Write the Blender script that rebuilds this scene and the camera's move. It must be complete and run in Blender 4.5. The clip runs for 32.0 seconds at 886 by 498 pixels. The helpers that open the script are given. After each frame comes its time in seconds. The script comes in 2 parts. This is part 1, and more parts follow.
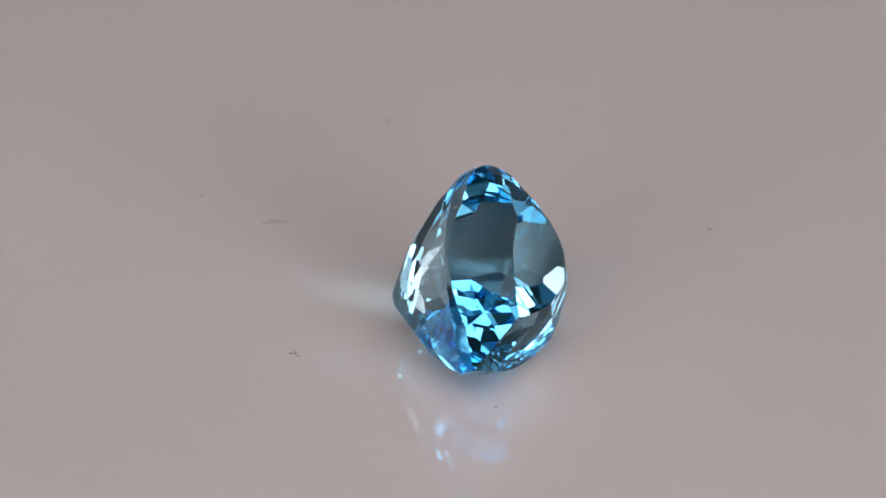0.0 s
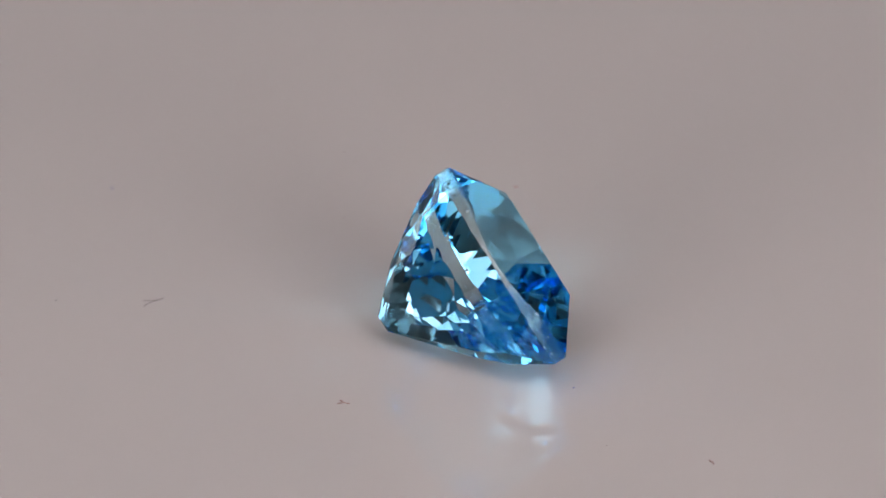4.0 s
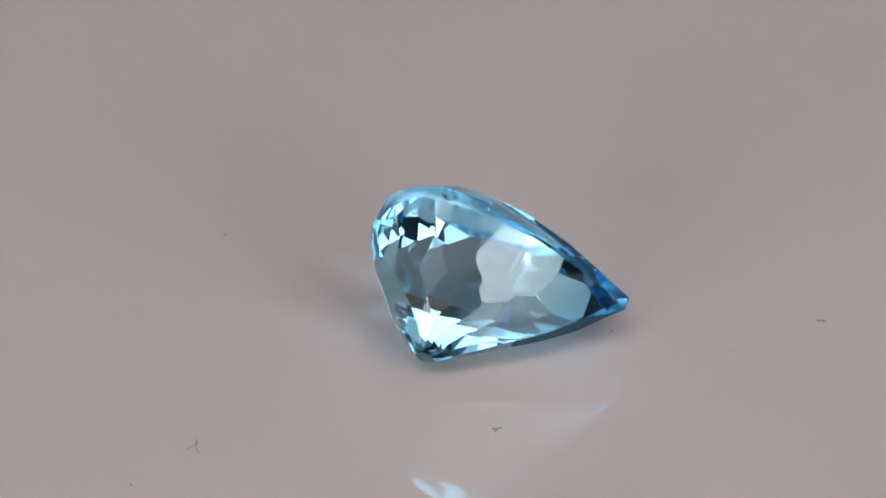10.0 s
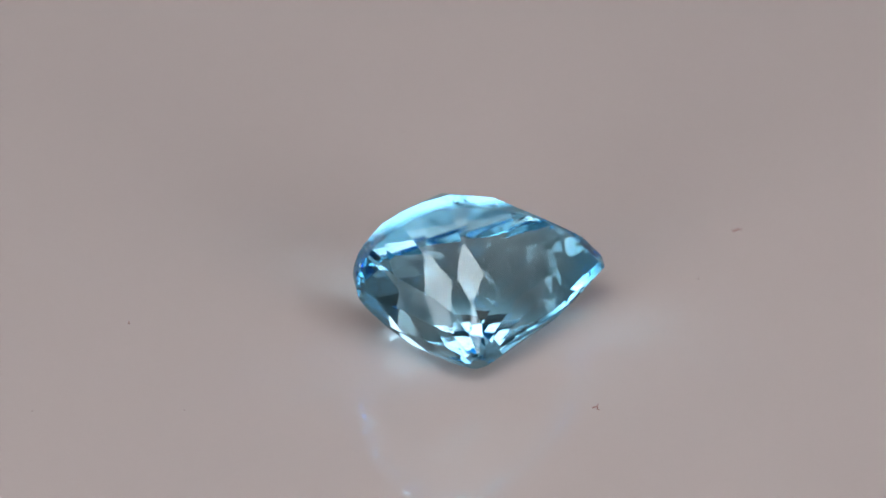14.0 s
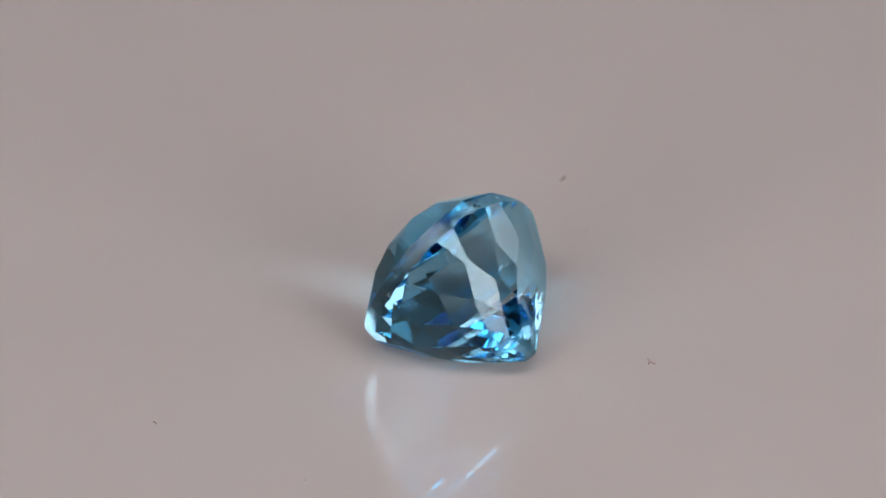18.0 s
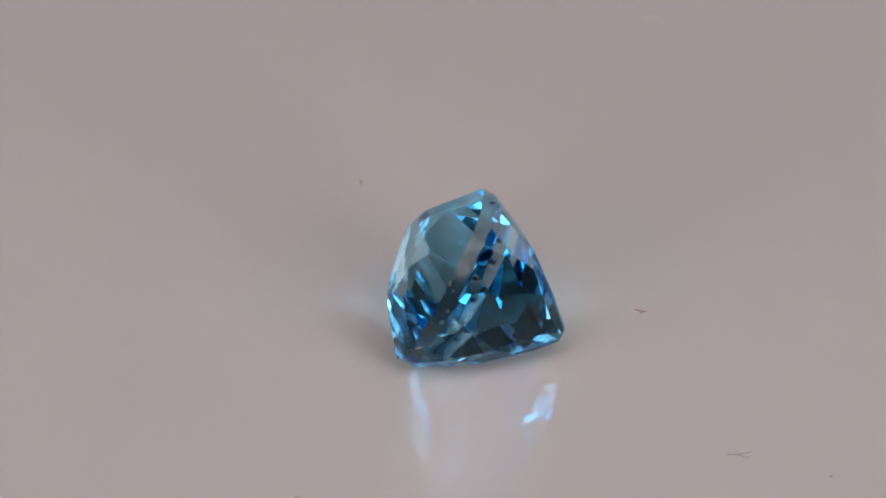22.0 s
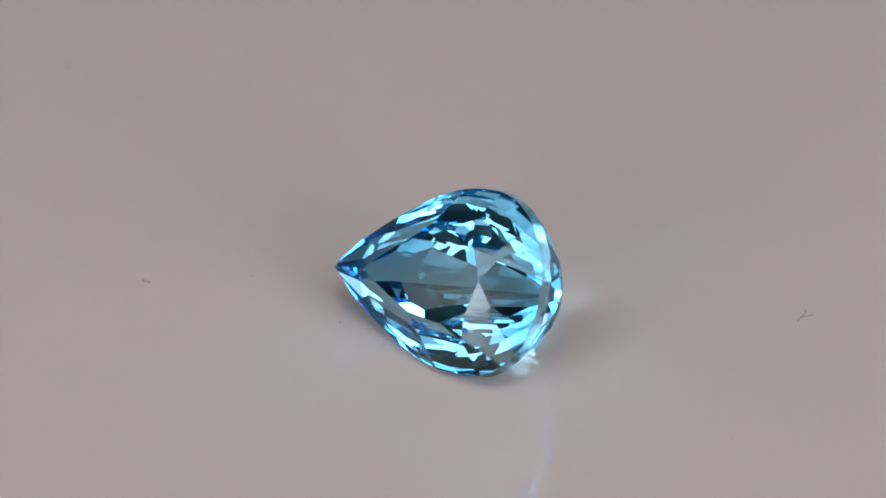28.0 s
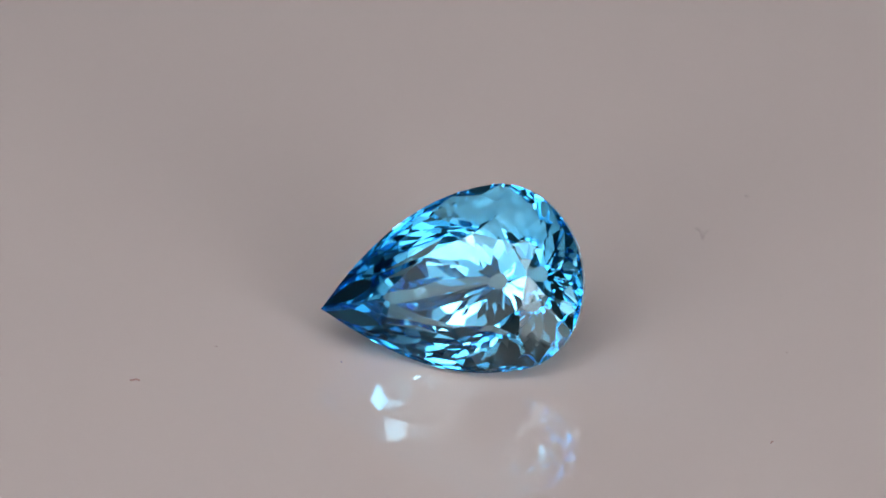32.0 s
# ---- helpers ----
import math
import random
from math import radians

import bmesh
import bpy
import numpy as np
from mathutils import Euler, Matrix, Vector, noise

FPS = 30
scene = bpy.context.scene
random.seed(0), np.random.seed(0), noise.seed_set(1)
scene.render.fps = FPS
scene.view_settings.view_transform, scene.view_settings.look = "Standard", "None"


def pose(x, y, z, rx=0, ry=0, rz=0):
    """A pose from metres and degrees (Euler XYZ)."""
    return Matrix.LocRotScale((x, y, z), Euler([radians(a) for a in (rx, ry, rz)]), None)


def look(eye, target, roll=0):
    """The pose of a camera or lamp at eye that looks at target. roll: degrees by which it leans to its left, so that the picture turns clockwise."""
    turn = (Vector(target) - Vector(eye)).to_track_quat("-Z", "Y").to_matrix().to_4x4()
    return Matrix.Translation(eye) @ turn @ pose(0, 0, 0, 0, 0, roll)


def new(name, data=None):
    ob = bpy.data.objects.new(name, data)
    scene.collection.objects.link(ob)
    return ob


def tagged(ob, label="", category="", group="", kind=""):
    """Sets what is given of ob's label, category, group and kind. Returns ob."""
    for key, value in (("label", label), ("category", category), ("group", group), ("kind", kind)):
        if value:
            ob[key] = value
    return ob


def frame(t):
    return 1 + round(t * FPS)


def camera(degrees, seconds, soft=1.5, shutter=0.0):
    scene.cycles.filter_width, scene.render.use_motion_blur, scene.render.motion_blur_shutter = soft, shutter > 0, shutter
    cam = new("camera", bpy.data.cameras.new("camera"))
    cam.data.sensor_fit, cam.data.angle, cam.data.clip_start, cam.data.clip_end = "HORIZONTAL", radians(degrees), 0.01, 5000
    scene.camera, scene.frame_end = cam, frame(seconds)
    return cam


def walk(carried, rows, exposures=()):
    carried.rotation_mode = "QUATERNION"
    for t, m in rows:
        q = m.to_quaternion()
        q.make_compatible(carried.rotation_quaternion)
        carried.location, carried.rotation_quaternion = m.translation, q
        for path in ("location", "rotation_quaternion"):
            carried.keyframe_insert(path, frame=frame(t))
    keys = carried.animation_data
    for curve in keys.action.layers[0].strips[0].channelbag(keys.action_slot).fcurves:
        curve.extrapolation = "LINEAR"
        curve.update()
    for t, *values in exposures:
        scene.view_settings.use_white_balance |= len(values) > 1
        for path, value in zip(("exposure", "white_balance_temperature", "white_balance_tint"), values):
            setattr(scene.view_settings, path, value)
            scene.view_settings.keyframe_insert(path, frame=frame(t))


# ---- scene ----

MM = 0.001
SECONDS = 32.0

# ---- camera: a long macro lens on a tripod ----
cam = camera(4.489, SECONDS, soft=1.6)
DIST, RISE, YAW, PITCH = 0.5128, 0.49734, -0.003114, -0.48896
EYE = Vector((0, -DIST * math.cos(RISE), DIST * math.sin(RISE)))
AIM = EYE + Vector((math.sin(YAW) * math.cos(PITCH), math.cos(YAW) * math.cos(PITCH), math.sin(PITCH)))
STAND = look(EYE, AIM)
cam.data.dof.use_dof = True
cam.data.dof.focus_distance, cam.data.dof.aperture_fstop = 0.509, 85.0
walk(cam, [(0.0, STAND), (SECONDS, STAND)], exposures=[(0.0, 0.18), (4.0, 0.14), (9.0, 0.07), (18.0, 0.05), (25.0, 0.05), (SECONDS, 0.08)])

# ---- world and light ----
world = bpy.data.worlds.new("studio")
scene.world = world
world.use_nodes = True
bg = world.node_tree.nodes["Background"]
bg.inputs["Color"].default_value = (0.9, 0.86, 0.85, 1)
bg.inputs["Strength"].default_value = 0.05

# light bounces many times inside the stone
scene.cycles.max_bounces, scene.cycles.glossy_bounces, scene.cycles.transmission_bounces = 24, 20, 20
scene.cycles.caustics_reflective = scene.cycles.caustics_refractive = True
scene.cycles.blur_glossy = 0.02

# brightness of the two small softboxes beside the camera, of the side panels, the added ceiling fill, the two large
# front fill panels and the hung one
SOFTBOX_GLOW, SIDE_GLOW, CEILING_GLOW = 9.0, 1.4, 3.0
FRONT_GLOW, DIM_GLOW, TOP_GLOW = 1.2, 0.75, 3.4
LIGHT_TINT = (1.0, 0.876, 0.884)


# ---- materials ----
def material(name):
    m = bpy.data.materials.new(name)
    m.use_nodes = True
    nt = m.node_tree
    return m, nt, nt.nodes["Principled BSDF"]


def noise_ramp(nt, scale, lo, hi, detail=4.0, space="Object"):
    tc = nt.nodes.new("ShaderNodeTexCoord")
    no = nt.nodes.new("ShaderNodeTexNoise")
    no.inputs["Scale"].default_value, no.inputs["Detail"].default_value = scale, detail
    nt.links.new(tc.outputs[space], no.inputs["Vector"])
    ra = nt.nodes.new("ShaderNodeMapRange")
    ra.inputs["From Min"].default_value, ra.inputs["From Max"].default_value = 0.3, 0.7
    ra.inputs["To Min"].default_value, ra.inputs["To Max"].default_value = lo, hi
    nt.links.new(no.outputs["Fac"], ra.inputs["Value"])
    return no, ra


# power that deepens the tint where light would cross more stone
LONG_PATH_POWER = 2.1


def gem_material(name, rough, through_tint, bounce_tint, bump=0.0):
    """Clear stone: light that passes a facet and light that bounces inside take up the blue."""
    m, nt, _ = material(name)
    nt.nodes.clear()
    out = nt.nodes.new("ShaderNodeOutputMaterial")
    fr = nt.nodes.new("ShaderNodeFresnel")
    re = nt.nodes.new("ShaderNodeBsdfRefraction")
    gl = nt.nodes.new("ShaderNodeBsdfAnisotropic")
    mx = nt.nodes.new("ShaderNodeMixShader")
    fr.inputs["IOR"].default_value = re.inputs["IOR"].default_value = 1.61
    # absorption over long light paths put into the tint: deeper blue at both ends and the keel
    tc = nt.nodes.new("ShaderNodeTexCoord")
    xyz = nt.nodes.new("ShaderNodeSeparateXYZ")
    nt.links.new(tc.outputs["Object"], xyz.inputs[0])
    long_path = None
    for axis, near, far in (("X", 2.5, 7.0), ("X", -0.5, -3.2), ("Z", -4.0, -6.4)):
        ra = nt.nodes.new("ShaderNodeMapRange")
        ra.interpolation_type = "SMOOTHSTEP"
        ra.inputs["From Min"].default_value, ra.inputs["From Max"].default_value = near * MM, far * MM
        nt.links.new(xyz.outputs[axis], ra.inputs["Value"])
        if long_path is None:
            long_path = ra
            continue
        most = nt.nodes.new("ShaderNodeMath")
        most.operation = "MAXIMUM"
        nt.links.new(long_path.outputs[0], most.inputs[0])
        nt.links.new(ra.outputs[0], most.inputs[1])
        long_path = most
    for node, tint in ((re, through_tint), (gl, bounce_tint)):
        mix = nt.nodes.new("ShaderNodeMix")
        mix.data_type = "RGBA"
        mix.inputs["A"].default_value = (*tint, 1)
        mix.inputs["B"].default_value = (*[c ** LONG_PATH_POWER for c in tint], 1)
        nt.links.new(long_path.outputs[0], mix.inputs["Factor"])
        nt.links.new(mix.outputs["Result"], node.inputs["Color"])
    re.inputs["Roughness"].default_value = gl.inputs["Roughness"].default_value = rough
    if bump:
        no, ra = noise_ramp(nt, 2500.0, rough * 0.6, rough * 1.4)
        bu = nt.nodes.new("ShaderNodeBump")
        bu.inputs["Strength"].default_value, bu.inputs["Distance"].default_value = bump, 0.00003
        nt.links.new(no.outputs["Fac"], bu.inputs["Height"])
        for node in (re, gl):
            nt.links.new(ra.outputs[0], node.inputs["Roughness"])
            nt.links.new(bu.outputs[0], node.inputs["Normal"])
    nt.links.new(fr.outputs[0], mx.inputs[0])
    nt.links.new(re.outputs[0], mx.inputs[1])
    nt.links.new(gl.outputs[0], mx.inputs[2])
    last = mx
    if bump:
        # dark pits left by the saw
        pn, pr = noise_ramp(nt, 1400.0, -5.5, 0.9, 3.0)
        pit = nt.nodes.new("ShaderNodeBsdfDiffuse")
        pit.inputs["Color"].default_value = (0.02, 0.05, 0.07, 1)
        last = nt.nodes.new("ShaderNodeMixShader")
        gate = nt.nodes.new("ShaderNodeClamp")
        nt.links.new(pr.outputs[0], gate.inputs["Value"])
        nt.links.new(gate.outputs[0], last.inputs[0])
        nt.links.new(mx.outputs[0], last.inputs[1])
        nt.links.new(pit.outputs[0], last.inputs[2])
    nt.links.new(last.outputs[0], out.inputs["Surface"])
    return m


def plate_material():
    m, nt, b = material("white_acrylic")
    b.inputs["IOR"].default_value = 1.68
    no, ra = noise_ramp(nt, 60.0, 0.003, 0.009)
    nt.links.new(ra.outputs[0], b.inputs["Roughness"])
    mix = nt.nodes.new("ShaderNodeMix")
    mix.data_type = "RGBA"
    mix.inputs["A"].default_value, mix.inputs["B"].default_value = (0.525, 0.515, 0.507, 1), (0.55, 0.537, 0.528, 1)
    nf, rf = noise_ramp(nt, 35.0, 0.0, 1.0, 2.0)
    nt.links.new(rf.outputs[0], mix.inputs["Factor"])
    nt.links.new(mix.outputs["Result"], b.inputs["Base Color"])
    b.inputs["Coat Weight"].default_value, b.inputs["Coat IOR"].default_value, b.inputs["Coat Roughness"].default_value = 0.6, 1.6, 0.004
    b.inputs["Subsurface Weight"].default_value = 0.12
    b.inputs["Subsurface Radius"].default_value = (1.0, 0.9, 0.85)
    b.inputs["Subsurface Scale"].default_value = 0.001
    return m


def plain(name, colour, rough, metal=0.0, scale=8.0, vary=0.12, bump=0.0):
    m, nt, b = material(name)
    b.inputs["Metallic"].default_value = metal
    mix = nt.nodes.new("ShaderNodeMix")
    mix.data_type = "RGBA"
    mix.inputs["A"].default_value = (*[c * (1 - vary) for c in colour], 1)
    mix.inputs["B"].default_value = (*[min(1, c * (1 + vary)) for c in colour], 1)
    no, ra = noise_ramp(nt, scale, 0.0, 1.0)
    nt.links.new(ra.outputs[0], mix.inputs["Factor"])
    nt.links.new(mix.outputs["Result"], b.inputs["Base Color"])
    n2, r2 = noise_ramp(nt, scale * 7, rough * 0.8, min(1.0, rough * 1.2))
    nt.links.new(r2.outputs[0], b.inputs["Roughness"])
    if bump:
        bu = nt.nodes.new("ShaderNodeBump")
        bu.inputs["Strength"].default_value, bu.inputs["Distance"].default_value = bump, 0.002
        nt.links.new(n2.outputs["Fac"], bu.inputs["Height"])
        nt.links.new(bu.outputs[0], b.inputs["Normal"])
    return m


def glow(name, colour, strength):
    m, nt, b = material(name)
    b.inputs["Base Color"].default_value = (0.8, 0.8, 0.8, 1)
    b.inputs["Emission Color"].default_value = (*colour, 1)
    b.inputs["Emission Strength"].default_value = strength
    return m


GEM = gem_material("blue_gem", 0.0, (0.80, 0.92, 0.962), (0.65, 0.875, 0.96))
GEM_TOP = gem_material("blue_gem_top", 0.0, (0.66, 0.885, 0.962), (0.65, 0.875, 0.96))
GIRDLE = gem_material("ground_girdle", 0.20, (0.90, 0.955, 0.972), (0.84, 0.94, 0.965), 0.25)
PLATE = plate_material()
HUB = plain("grey_plastic", (0.25, 0.25, 0.26), 0.45, 0, 30)
DESK = plain("grey_laminate", (0.35, 0.34, 0.33), 0.4, 0, 6, 0.1, 0.05)
WALL = plain("dark_wall_paint", (0.13, 0.125, 0.12), 0.85, 0, 3, 0.06, 0.1)
CEIL = plain("grey_ceiling_paint", (0.3, 0.29, 0.28), 0.9, 0, 3, 0.04, 0.1)
CARPET = plain("dark_carpet", (0.09, 0.085, 0.08), 0.95, 0, 40, 0.3, 0.4)
BLACK = plain("black_fabric", (0.03, 0.03, 0.032), 0.7, 0, 25, 0.2)
STEEL = plain("painted_steel", (0.05, 0.05, 0.055), 0.35, 0.6, 20)
DIFFUSER = glow("softbox_diffuser", (1.0, 0.88, 0.875), SOFTBOX_GLOW)
PAPER = plain("grey_paper", (0.36, 0.35, 0.345), 0.8, 0, 5, 0.03, 0.05)
PANEL = glow("ceiling_fill_glow", LIGHT_TINT, CEILING_GLOW)
SIDE = glow("side_panel", LIGHT_TINT, SIDE_GLOW)
# glow of the two added front fills, the right one weaker
FRONT_FILL = glow("front_fill", LIGHT_TINT, FRONT_GLOW)
FRONT_FILL_DIM = glow("front_fill_dim", LIGHT_TINT, DIM_GLOW)
TOP = glow("top_panel", LIGHT_TINT, TOP_GLOW)
INCLUSION = plain("dark_inclusion", (0.03, 0.045, 0.05), 0.5, 0, 4000)
FIBRE = plain("grey_fibre", (0.22, 0.21, 0.21), 0.8, 0, 4000)
LINT = plain("brown_lint", (0.27, 0.18, 0.17), 0.85, 0, 4000)
BLUE_DUST = plain("blue_dust", (0.2, 0.22, 0.38), 0.8, 0, 4000)
PALE_DUST = plain("grey_dust", (0.38, 0.36, 0.35), 0.9, 0, 4000)


# ---- parts ----
def mesh_from(name, faces, mat, scale=1.0):
    verts, index, polys = [], {}, []
    for P in faces:
        ids = []
        for p in P:
            key = (round(float(p[0]), 5), round(float(p[1]), 5), round(float(p[2]), 5))
            if key not in index:
                index[key] = len(verts)
                verts.append((p[0] * scale, p[1] * scale, p[2] * scale))
            if not ids or ids[-1] != index[key]:
                ids.append(index[key])
        if ids[0] == ids[-1]:
            ids.pop()
        if len(ids) > 2:
            polys.append(ids)
    me = bpy.data.meshes.new(name)
    me.from_pydata(verts, [], polys)
    me.materials.append(mat)
    me.update()
    return me


def part(name, bm, mat, parent, label=""):
    me = bpy.data.meshes.new(name)
    bm.to_mesh(me)
    bm.free()
    me.materials.append(mat)
    ob = new(name, me)
    ob.parent = parent
    return tagged(ob, label) if label else ob


# ---- gemstone: a pear outline cut by planes ----
GEM_CUT = dict(a=3.43, b=8.6312, w=4.2236, p=2.2925, q=1.10, g=0.6381, hc=1.9661, tk=0.9110, hp=6.3405, xc=0.8387)
SKEW_XY, SKEW_YZ = -0.00964, -0.01710
GEM_AT = (1.4977, 1.3578, 4.0952)
GEM_TURN = (-62.246, 12.526, -99.880)
TURN_RATE, TURN_BEND, TURN_SKEW = 0.151638, -0.032316, 0.017607
PLATE_TILT = (0.00092, -0.02515)


# small unevenness of the facets' directions
WOBBLE = 0.005
# scale and depth (mm) of the kite corners under the girdle, each as three coefficients along the outline
RING_SCALE = ((0.8295, 0.0558, 0.0801), (0.6850, -0.0610, 0.0153), (0.5184, -0.1690, 0.0030), (0.3212, -0.0312, -0.0386), (0.1349, 0.0089, -0.0078))
RING_DEPTH = ((1.5694, -0.2638, -0.1235), (2.6428, 0.4934, -0.2997), (3.5875, 1.1033, -0.0369), (4.5591, 0.3615, -0.0295), (5.3625, 0.0480, -0.0066))
CULET, CULET_FLAT = 6.0622, 5.88
# where the crown's main facets stand along the half outline, and the corners of the table
MAIN_AT = (0.0, 0.28, 0.545, 0.775, 1.0)
TABLE_CORNERS = ((6.29, 0), (3.3, 1.83), (0.92, 2.34), (-0.69, 1.62), (-1.24, 0))


def outline(a, b, w, p, q, n=240):
    """Half of the pear outline from the tip to the butt: x, y and the share of its length."""
    u = np.linspace(0, 1, n)
    x_tip = b * np.cos(u * np.pi / 2)
    y_tip = w * (1 - (x_tip / b) ** p) ** q
    x = np.r_[x_tip, -a * np.sin(u[1:] * np.pi / 2)]
    y = np.r_[y_tip, w * np.cos(u[1:] * np.pi / 2)]
    s = np.r_[0, np.cumsum(np.hypot(np.diff(x), np.diff(y)))]
    return x, y, s / s[-1]


def cut(faces, n, d, tag):
    """Cut a convex body, given as tagged polygons, by the plane n.p = d, and close it with a facet."""
    out, rim = [], []
    for kind, P in faces:
        h = P @ n - d
        if h.max() <= 1e-9:
            out.append((kind, P))
            continue
        if h.min() >= -1e-9:
            continue
        Q = []
        for i in range(len(P)):
            j = (i + 1) % len(P)
            if h[i] <= 0:
                Q.append(P[i])
            if h[i] < 0 < h[j] or h[j] < 0 < h[i]:
                c = P[i] + (P[j] - P[i]) * (h[i] / (h[i] - h[j]))
                Q.append(c)
                rim.append(c)
        if len(Q) > 2:
            out.append((kind, np.array(Q)))
    if len(rim) > 2:
        R = np.array(rim)
        c = R.mean(0)
        e = np.cross(n, [0.3, 0.5, 0.8])
        e /= np.linalg.norm(e)
        f = np.cross(n, e)
        R = R[np.argsort(np.arctan2((R - c) @ f, (R - c) @ e))]
        keep = [0]
        for i in range(1, len(R)):
            if np.linalg.norm(R[i] - R[keep[-1]]) > 1e-6:
                keep.append(i)
        if len(keep) > 3 and np.linalg.norm(R[keep[-1]] - R[0]) < 1e-6:
            keep.pop()
        if len(keep) > 2:
            out.append((tag, R[keep]))
    return out


def facets(v):
    """All facets of the stone, in mm: the table up, the girdle round z = 0, the tip towards +x."""
    a, b, w, p, q, g, hc, tk, hp, xc = [v[k] for k in ("a", "b", "w", "p", "q", "g", "hc", "tk", "hp", "xc")]
    x, y, s = outline(a, b, w, p, q)
    rng = np.random.RandomState(7)

    def at(f, side):
        X, Y = np.interp(f, s, x), np.interp(f, s, y)
        f0, f1 = max(f - 0.012, 0), min(f + 0.012, 1)
        T = np.array([np.interp(f1, s, x) - np.interp(f0, s, x), np.interp(f1, s, y) - np.interp(f0, s, y)])
        if f in (0, 1):
            T = np.array([0, 1.0])
        return X, Y * side, T[0], T[1] * side

    # the rough: a prism with the outline of the girdle
    fs = [i / 80 for i in range(81)]
    R = np.array([at(f, 1)[:2] for f in fs] + [at(f, -1)[:2] for f in fs[-2:0:-1]])
    top, bot = hc + 1, -hp - 1
    F = [("table", np.c_[R, 0 * R[:, 0] + top]), ("pavilion", np.c_[R[::-1], 0 * R[:, 0] + bot])]
    for i in range(len(R)):
        j = (i + 1) % len(R)
        F.append(("girdle", np.array([[*R[i], bot], [*R[j], bot], [*R[j], top], [*R[i], top]])))
    cuts = [(np.array([0, 0, 1.0]), hc, "table")]

    def crown_plane(p0, u, w_):
        n = np.cross(u, w_)
        n = n / np.linalg.norm(n)
        n = n + rng.normal(0, WOBBLE, 3)
        n = n / np.linalg.norm(n)
        if n[2] < 0:
            n = -n
        cuts.append((n, float(n @ p0), "crown"))
        return n, float(n @ p0)

    # crown: main facets, stars at the table and pairs of triangles at the girdle
    V = [np.array([px * tk if i else px, py * tk, hc]) for i, (px, py) in enumerate(TABLE_CORNERS)]
    for side in (1, -1):
        m, mains = np.array([1, side, 1]), []
        for i, f in enumerate(MAIN_AT):
            X, Y, tx, ty = at(f, side)
            G = np.array([X, Y, g / 2])
            mains.append(crown_plane(G, np.array([tx, ty, 0]), V[i] * m - G))
            if side < 0 and i in (0, 4):
                cuts.pop()
        for i in range(4):
            fm = (MAIN_AT[i] + MAIN_AT[i + 1]) / 2
            X, Y, tx, ty = at(fm, side)
            mid = (V[i] + V[i + 1]) * m / 2
            e = 0.38 if i else 0.45
            bx, by = mid[0] + (X - mid[0]) * e, mid[1] + (Y - mid[1]) * e
            B = np.array([bx, by, min((d - n[0] * bx - n[1] * by) / n[2] for n, d in mains[i:i + 2])])
            crown_plane(V[i] * m, (V[i + 1] - V[i]) * m, B - V[i] * m)
            for h in (MAIN_AT[i] * 0.5 + fm * 0.5, MAIN_AT[i + 1] * 0.5 + fm * 0.5):
                X, Y, tx, ty = at(h, side)
                crown_plane(B, np.array([tx, ty, 0]), np.array([X, Y, g / 2]) - B)

    # pavilion: six offset tiers of kites; their corners lie on shrinking copies of the outline
    def ring(i):
        i %= 28
        f = min(i, 28 - i) / 14
        return at(f, 1 if i <= 14 else -1), f - 0.65

    def corner(k, i):
        (X, Y, _, _), u = ring(i)
        if k == 5:
            scale, depth = 0.04, CULET - g / 2
        else:
            scale, depth = [c0 + c1 * u + c2 * u * u for c0, c1, c2 in (RING_SCALE[k], RING_DEPTH[k])]
        return np.array([xc + (X - xc) * scale, Y * scale, -g / 2 - depth])

    for k in range(6):
        for i in range((k + 1) % 2, 28, 2):
            (X, Y, tx, ty), _ = ring(i)
            E, T = np.array([X, Y, -g / 2]), np.array([tx, ty, 0]) / math.hypot(tx, ty)
            if k == 0:
                P = [E - T * 0.7, E + T * 0.7, corner(0, i)]
            elif k == 1:
                P = [E - T * 0.35, E + T * 0.35, corner(0, i - 1), corner(0, i + 1), corner(1, i)]
            else:
                P = [corner(k - 2, i), corner(k - 1, i - 1), corner(k - 1, i + 1), corner(k, i)]
            P = np.array(P)
            c = P.mean(0)
            n = np.linalg.svd(P - c)[2][2]
            n = n + rng.normal(0, WOBBLE, 3)
            n = n / np.linalg.norm(n)
            if n[2] > 0:
                n = -n
            cuts.append((n, float(n @ c), "pavilion"))
    cuts.append((np.array([0, 0, -1.0]), CULET_FLAT, "pavilion"))
    for n, d, tag in cuts:
        F = cut(F, n, d, tag)
    return F


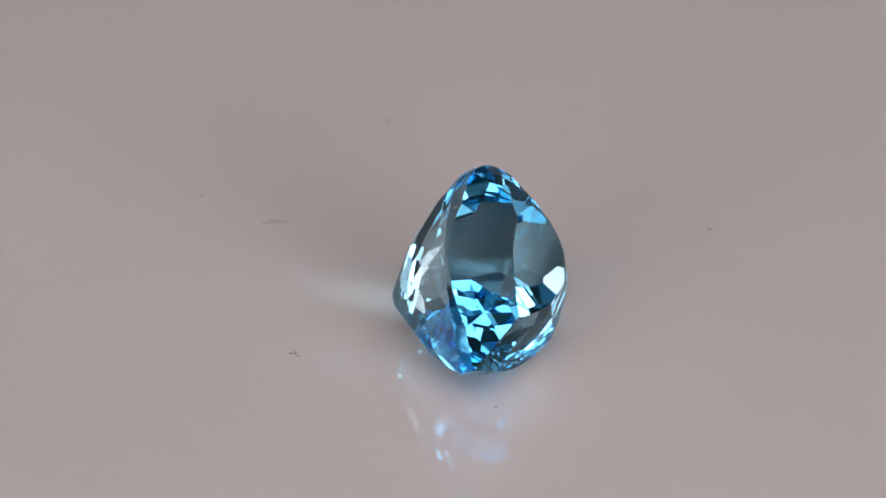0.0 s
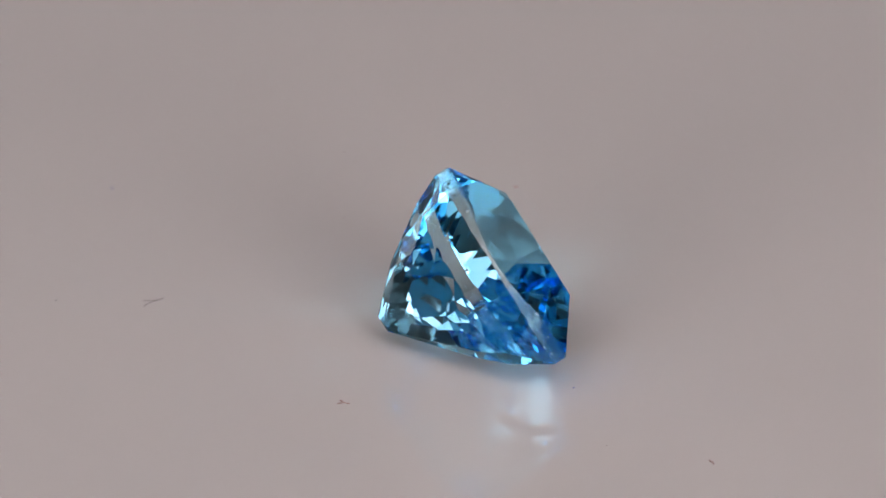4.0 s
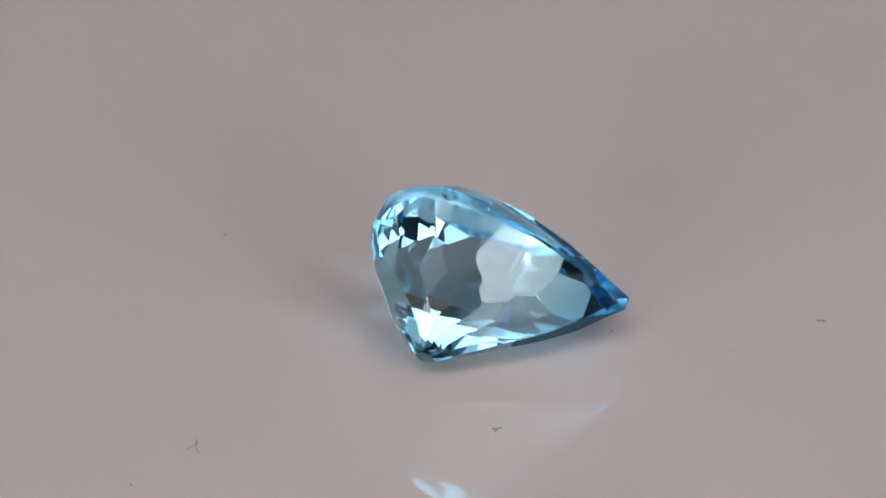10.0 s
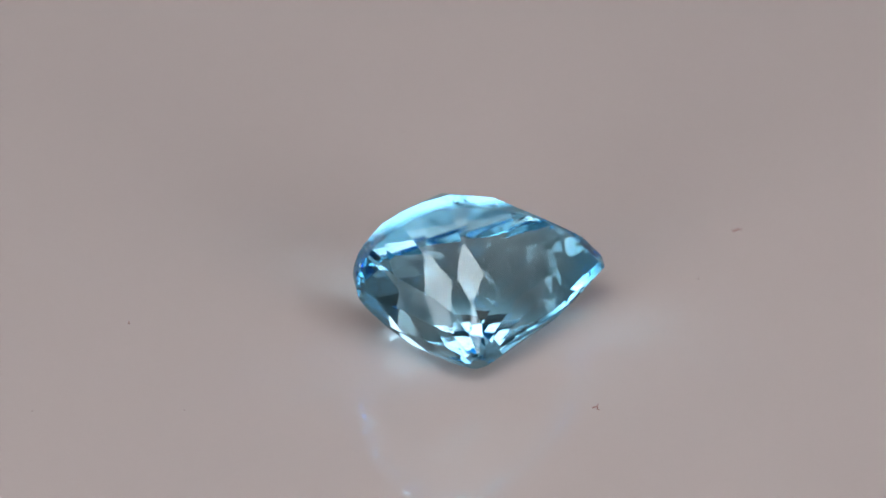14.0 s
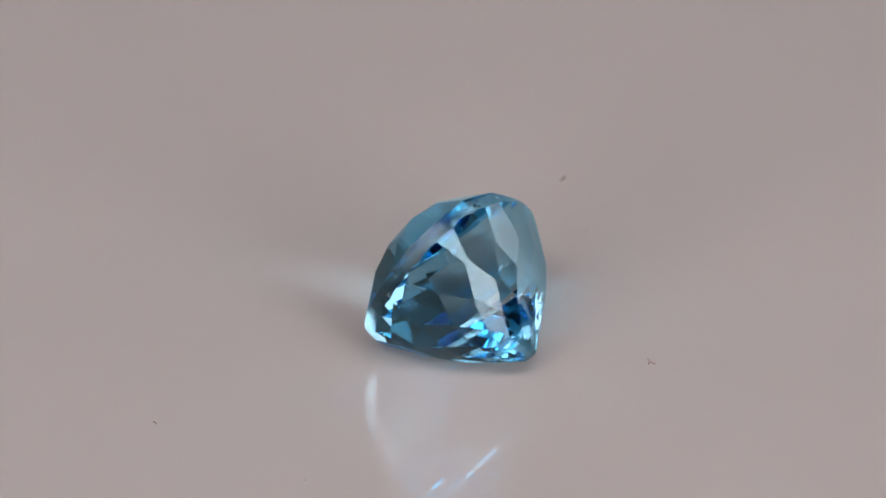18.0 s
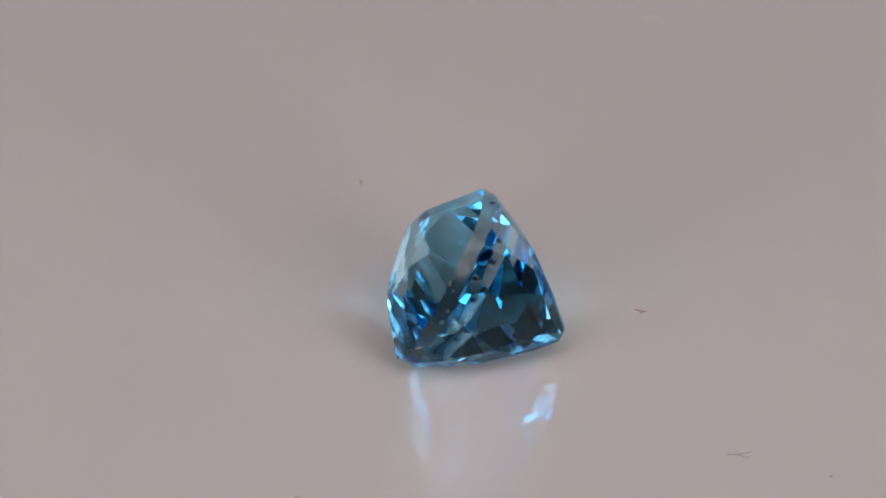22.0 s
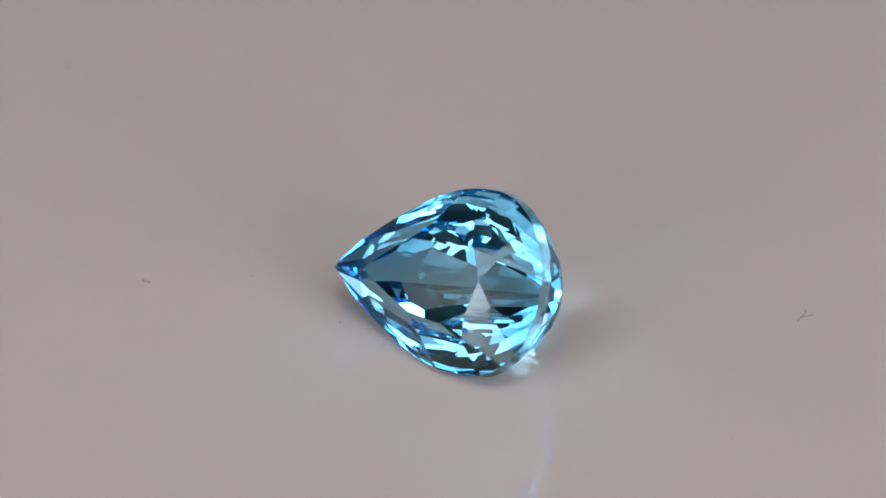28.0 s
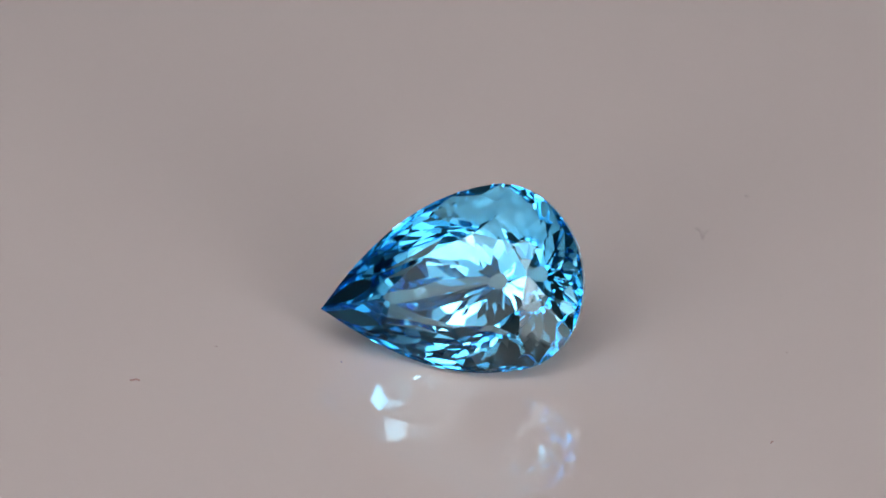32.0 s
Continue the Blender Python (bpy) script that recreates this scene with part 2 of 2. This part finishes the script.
def gemstone():
    root = new("gemstone")
    kinds = {}
    for tag, P in facets(GEM_CUT):
        P = P.copy()
        P[:, 1] += SKEW_YZ * P[:, 2]
        P[:, 0] += SKEW_XY * P[:, 1]
        kinds.setdefault(tag, []).append(P)
    for tag, faces in kinds.items():
        me = mesh_from(tag, faces, GIRDLE if tag == "girdle" else GEM if tag == "pavilion" else GEM_TOP, MM)
        for p in me.polygons:
            p.use_smooth = tag == "girdle"
        ob = new(tag, me)
        ob.parent = root
    bm = bmesh.new()
    for x, z, length, width, turned in ((0.06, 0.05, 0.09, 0.03, 75), (0.09, 0.10, 0.07, 0.025, 10), (-0.35, 0.2, 0.05, 0.02, 40)):
        made = bmesh.ops.create_icosphere(bm, subdivisions=1, radius=1.0)["verts"]
        m = pose(x * MM, -4.226 * MM, z * MM, 0, turned, 0) @ Matrix.Diagonal((length * MM, 0.012 * MM, width * MM, 1))
        bmesh.ops.transform(bm, matrix=m, verts=made)
    part("nick", bm, INCLUSION, root, "tiny dark nick in the girdle")
    return tagged(root, "pale blue transparent pear-cut gemstone lying tilted on a glossy plate", "gemstone")


gem = gemstone()
GEM_REST = pose(*[c * MM for c in GEM_AT], *GEM_TURN)
# let the lowest corner touch the plate
corners = [GEM_REST @ v.co for ob in gem.children for v in ob.data.vertices]
GEM_REST = Matrix.Translation((0, 0, -min(c.z - PLATE_TILT[0] * c.x - PLATE_TILT[1] * c.y for c in corners))) @ GEM_REST


# ---- room ----
def box(bm, x0, x1, y0, y1, z0, z1, bevel=0.0):
    m = Matrix.LocRotScale(((x0 + x1) / 2, (y0 + y1) / 2, (z0 + z1) / 2), None, (x1 - x0, y1 - y0, z1 - z0))
    made = bmesh.ops.create_cube(bm, size=1.0, matrix=m)
    if bevel:
        edges = {e for v in made["verts"] for e in v.link_edges}
        bmesh.ops.bevel(bm, geom=list(edges), offset=bevel, segments=2, affect="EDGES", profile=0.5)
    return bm


def lathe(bm, profile, n=96):
    """A turned body from (radius, height) pairs, closed at both ends."""
    rings = []
    for r, z in profile:
        rings.append([bm.verts.new((r * math.cos(2 * math.pi * i / n), r * math.sin(2 * math.pi * i / n), z)) for i in range(n)])
    for a, b in zip(rings, rings[1:]):
        for i in range(n):
            bm.faces.new((a[i], a[(i + 1) % n], b[(i + 1) % n], b[i]))
    bm.faces.new(rings[0][::-1])
    bm.faces.new(rings[-1])
    return bm


def structure(name, dims, mat, label, category):
    bm = box(bmesh.new(), *dims)
    me = bpy.data.meshes.new(name)
    bm.to_mesh(me)
    bm.free()
    me.materials.append(mat)
    return tagged(new(name, me), label, category, kind="structure")


FLOOR_Z, DESK_Z, CEIL_Z, HALF = -0.79, -0.045, 1.75, 2.0
structure("floor", (-HALF, HALF, -HALF, HALF, FLOOR_Z - 0.1, FLOOR_Z), CARPET, "dark carpeted studio floor under the desk", "floor")
structure("ceiling", (-HALF, HALF, -HALF, HALF, CEIL_Z, CEIL_Z + 0.1), CEIL, "plain dull grey painted studio ceiling above the desk", "ceiling")
structure("wall_north", (-HALF - 0.1, HALF + 0.1, HALF, HALF + 0.1, FLOOR_Z - 0.1, CEIL_Z + 0.1), WALL, "plain dark grey painted studio wall behind the turntable", "wall")
structure("wall_south", (-HALF - 0.1, HALF + 0.1, -HALF - 0.1, -HALF, FLOOR_Z - 0.1, CEIL_Z + 0.1), WALL, "plain dark grey painted studio wall behind the camera", "wall")
structure("wall_east", (HALF, HALF + 0.1, -HALF, HALF, FLOOR_Z - 0.1, CEIL_Z + 0.1), WALL, "plain dark grey painted studio side wall", "wall")
structure("wall_west", (-HALF - 0.1, -HALF, -HALF, HALF, FLOOR_Z - 0.1, CEIL_Z + 0.1), WALL, "plain dark grey painted studio side wall", "wall")


def desk():
    root = new("desk")
    root.location = (0, -0.15, FLOOR_Z)
    top = DESK_Z - FLOOR_Z
    part("desktop", box(bmesh.new(), -0.8, 0.8, -0.65, 0.65, top - 0.028, top, 0.003), DESK, root)
    for x in (-0.74, 0.74):
        for y in (-0.59, 0.59):
            part("leg", box(bmesh.new(), x - 0.025, x + 0.025, y - 0.025, y + 0.025, 0, top - 0.028, 0.003), STEEL, root)
    return tagged(root, "grey laminate studio desk on dark steel legs", "desk")


# unseen fill panels, added to brighten the studio walls
def ceiling_light(x, y):
    root = new("ceiling_light")
    root.location = (x, y, CEIL_Z)
    part("frame", box(bmesh.new(), -0.47, 0.47, -0.27, 0.27, -0.03, 0, 0.004), STEEL, root)
    part("diffuser", box(bmesh.new(), -0.45, 0.45, -0.25, 0.25, -0.034, -0.0305), PANEL, root)
    return tagged(root, "long white glowing fill panel added unseen under the ceiling", "ceiling light", "ceiling lights")


def paper_backdrop():
    """An unseen sheet of paper added behind the turntable as a reflector, curving forward at its foot."""
    root = new("paper_backdrop")
    root.location = (0, 0.45, DESK_Z)
    bm, rows = bmesh.new(), []
    prof = [(0.0, 0.75)] + [(0.0, 0.1 + 0.13 * k) for k in range(4, -1, -1)]
    prof += [(-0.1 * (1 - math.cos(a)), 0.1 - 0.1 * math.sin(a)) for a in [math.pi / 2 * k / 8 for k in range(1, 9)]]
    prof += [(-0.16, 0.0)]
    for y, z in prof:
        rows.append([bm.verts.new((x, y, z + 0.001)) for x in (-0.42, -0.2, 0.0, 0.2, 0.42)])
    for a, b in zip(rows, rows[1:]):
        for i in range(4):
            bm.faces.new((a[i], a[i + 1], b[i + 1], b[i]))
    bmesh.ops.solidify(bm, geom=bm.faces[:], thickness=0.0006)
    part("sheet", bm, PAPER, root)
    bm = box(bmesh.new(), -0.46, 0.46, 0.004, 0.024, 0.735, 0.755, 0.003)
    part("crossbar", bm, STEEL, root)
    for x in (-0.445, 0.445):
        part("pole", box(bmesh.new(), x - 0.008, x + 0.008, 0.026, 0.042, 0, 0.76, 0.002), STEEL, root)
    return tagged(root, "unseen mid-grey paper reflector sheet on a dark frame added behind the turntable", "backdrop")


def softbox(azimuth, rise, distance, wide, high, cloth, hung=False):
    a, e = radians(azimuth), radians(rise)
    eye = Vector((math.sin(a) * math.cos(e), -math.cos(a) * math.cos(e), math.sin(e))) * distance
    foot = Vector((eye.x * 1.1, eye.y * 1.1, DESK_Z))
    root = new("softbox")
    root.location = foot
    head = look(eye, (0, 0, 0))
    local = Matrix.Translation(-foot) @ head
    w, h = wide / 2, high / 2
    bm = bmesh.new()
    front = [bm.verts.new(p) for p in ((-w, -h, 0), (w, -h, 0), (w, h, 0), (-w, h, 0))]
    back = [bm.verts.new((p.co.x * 0.3, p.co.y * 0.3, 0.09)) for p in front]
    for i in range(4):
        bm.faces.new((front[i], front[(i + 1) % 4], back[(i + 1) % 4], back[i]))
    bm.faces.new(back)
    bmesh.ops.solidify(bm, geom=bm.faces[:], thickness=0.002)
    bm.transform(local)
    part("housing", bm, BLACK, root, "black fabric softbox shell")
    bm = box(bmesh.new(), -w + 0.004, w - 0.004, -h + 0.004, h - 0.004, 0.004, 0.006)
    bm.transform(local)
    part("diffuser", bm, cloth, root, "glowing white diffuser cloth")
    neck = local @ Vector((0, 0, 0.095))
    end = CEIL_Z - foot.z if hung else 0.0
    bm = bmesh.new()
    box(bm, neck.x - 0.006, neck.x + 0.006, neck.y - 0.006, neck.y + 0.006, min(neck.z, end), max(neck.z, end), 0.002)
    part("stand_pole", bm, STEEL, root)
    bm = lathe(bmesh.new(), [(0.05, 0.0), (0.05, 0.008), (0.045, 0.011), (0.008, 0.012)], 32)
    bm.transform(Matrix.Translation((neck.x, neck.y, end)) @ Matrix.Rotation(math.pi if hung else 0.0, 4, "X"))
    part("stand_base", bm, STEEL, root)
    if hung:
        return tagged(root, "large black softbox with a glowing white front hung from the ceiling", "softbox")
    return tagged(root, "unseen black softbox lamp with a glowing white front on the desk", "softbox", "softboxes beside the camera")


desk()
paper_backdrop()
for x in (-0.6, 0.6):
    ceiling_light(x, -1.4)
softbox(32, 17, 0.66, 0.25, 0.30, DIFFUSER)
softbox(-31, 12.5, 0.66, 0.265, 0.22, DIFFUSER)
# two large fill panels, added to brighten the stone from the camera side
softbox(33, 25, 0.86, 0.52, 0.78, FRONT_FILL_DIM)
softbox(-33, 25, 0.86, 0.52, 0.78, FRONT_FILL)
softbox(0, 55, 0.80, 1.15, 0.47, TOP, True)
softbox(117, 7, 0.60, 0.30, 0.18, SIDE)
softbox(-117, 7, 0.60, 0.30, 0.18, SIDE)


# ---- turntable ----
def make_turntable():
    base = new("motor_stand")
    base.location = (0, 0, DESK_Z)
    part("foot", lathe(bmesh.new(), [(0.055, 0.0), (0.057, 0.002), (0.057, 0.022), (0.055, 0.024), (0.03, 0.025)]), HUB, base)
    part("spindle", lathe(bmesh.new(), [(0.012, 0.025), (0.012, 0.033), (0.004, 0.034)], 32), STEEL, base)
    tagged(base, "grey plastic motor base of a turntable on the desk", "motor stand")
    root = new("turntable")
    tilt = Matrix(((1, 0, 0, 0), (0, 1, 0, 0), (PLATE_TILT[0], PLATE_TILT[1], 1, 0), (0, 0, 0, 1)))
    bm = lathe(bmesh.new(), [(0.073, -0.005), (0.0745, -0.0045), (0.075, -0.004), (0.075, -0.001), (0.0745, -0.0004), (0.073, 0.0)], 160)
    bm.transform(tilt)
    part("plate", bm, PLATE, root, "glossy white acrylic plate")
    bm = lathe(bmesh.new(), [(0.04, -0.010), (0.042, -0.0065)], 64)
    bm.transform(tilt)
    part("carrier", bm, HUB, root, "grey plastic carrier disc")
    return tagged(root, "glossy white acrylic turntable plate turning slowly", "turntable")


turntable = make_turntable()


# ---- dust on the plate ----
def on_plate(x, y):
    return Vector((x * MM, y * MM, (PLATE_TILT[0] * x + PLATE_TILT[1] * y) * MM))


def fibre(name, points, radius, mat, label):
    """A bent hair: a thin tube through plan points in mm, resting on the plate. Its origin is its first point."""
    pts = [Vector((x * MM, y * MM, 0)) for x, y in points]
    fine = []
    for i in range(len(pts) - 1):
        p0, p1, p2, p3 = pts[max(i - 1, 0)], pts[i], pts[i + 1], pts[min(i + 2, len(pts) - 1)]
        for k in range(4):
            u = k / 4
            fine.append(0.5 * (2 * p1 + (p2 - p0) * u + (2 * p0 - 5 * p1 + 4 * p2 - p3) * u * u + (3 * p1 - p0 - 3 * p2 + p3) * u ** 3))
    fine.append(pts[-1])
    origin = fine[0].copy()
    bm, rings = bmesh.new(), []
    for i, p in enumerate(fine):
        d = (fine[min(i + 1, len(fine) - 1)] - fine[max(i - 1, 0)]).normalized()
        side = Vector((-d.y, d.x, 0))
        r = radius * MM * (1.0 if 0 < i < len(fine) - 1 else 0.4)
        lift = radius * MM * (1.0 + 1.2 * math.sin(3.1 * i / len(fine)) ** 2)
        rings.append([bm.verts.new(p - origin + side * (r * math.cos(k * math.pi / 3)) + Vector((0, 0, lift + r * math.sin(k * math.pi / 3)))) for k in range(6)])
    for a, b in zip(rings, rings[1:]):
        for k in range(6):
            bm.faces.new((a[k], a[(k + 1) % 6], b[(k + 1) % 6], b[k]))
    bm.faces.new(rings[0][::-1])
    bm.faces.new(rings[-1])
    me = bpy.data.meshes.new(name)
    bm.to_mesh(me)
    bm.free()
    me.materials.append(mat)
    return tagged(new(name, me), label, "dust fibre"), pose(*on_plate(origin.x / MM, origin.y / MM))


def speck(name, x, y, length, width, angle, mat, label, seed):
    """A crumb of dust: an uneven flattened grain."""
    rnd = random.Random(seed)
    bm = bmesh.new()
    bmesh.ops.create_icosphere(bm, subdivisions=2, radius=0.5)
    for v in bm.verts:
        v.co *= rnd.uniform(0.6, 1.25)
        v.co = Vector((v.co.x * length * MM, v.co.y * width * MM, v.co.z * width * 0.6 * MM))
    low = min(v.co.z for v in bm.verts)
    for v in bm.verts:
        v.co.z -= low
    bm.transform(pose(0, 0, 0, 0, 0, angle))
    me = bpy.data.meshes.new(name)
    bm.to_mesh(me)
    bm.free()
    me.materials.append(mat)
    p = on_plate(x, y)
    return tagged(new(name, me), label, "dust"), pose(p.x, p.y, p.z)


DUST = [
    fibre("fibre", [(-10.14, 12.2), (-9.94, 12.08), (-9.8, 11.97), (-9.56, 11.85), (-9.19, 11.85), (-9.54, 11.81), (-9.81, 11.83), (-10.08, 11.81), (-10.29, 11.73), (-10.4, 11.62)], 0.02, FIBRE, "thin dark grey bent fibre lying on the white plate"),
    fibre("lint", [(-8.32, -1.5), (-8.2, -1.45), (-8.08, -1.55), (-8.0, -1.4), (-8.06, -1.3), (-7.95, -1.62), (-7.8, -1.75)], 0.024, LINT, "tiny curled dark brown lint on the white plate"),
    fibre("lint", [(2.30, -15.9), (2.36, -15.75), (2.33, -15.6), (2.40, -15.45)], 0.034, LINT, "tiny straight reddish-brown lint on the white plate"),
    fibre("lint", [(10.2, 12.2), (10.3, 12.12), (10.42, 12.08)], 0.03, LINT, "tiny brown lint crumb on the white plate"),
    speck("dust_speck", -13.4, 14.45, 0.16, 0.09, 30, FIBRE, "tiny grey dust speck on the white plate", 1),
    speck("dust_speck", -0.57, -11.7, 0.13, 0.09, 70, PALE_DUST, "tiny pale grey dust speck on the white plate", 2),
    speck("dust_speck", -14.3, -29.1, 0.55, 0.2, 10, PALE_DUST, "grey dust flake on the white plate", 3),
    speck("dust_speck", -5.25, 22.8, 0.2, 0.12, 50, BLUE_DUST, "tiny bluish dust speck on the white plate", 4),
    speck("dust_speck", 1.3, -6.2, 0.13, 0.08, 0, BLUE_DUST, "tiny bluish dust speck on the white plate", 5),
    speck("dust_speck", 1.98, 14.06, 0.12, 0.08, 20, PALE_DUST, "tiny pale grey dust speck on the white plate", 6),
    speck("dust_speck", 5.7, 19.8, 0.12, 0.09, 80, PALE_DUST, "tiny pale grey dust speck on the white plate", 7),
]

# ---- turning ----
def turn(t):
    u = (t - 16.0) / 16.0
    return TURN_RATE * t + TURN_BEND * u * u + TURN_SKEW * u ** 3


def motions():
    times = [0.5 * i for i in range(65)]
    spin = [(t, Matrix.Rotation(turn(t), 4, "Z")) for t in times]
    walk(turntable, spin)
    walk(gem, [(t, m @ GEM_REST) for t, m in spin])
    for grain, rest in DUST:
        walk(grain, [(t, m @ rest) for t, m in spin])


motions()
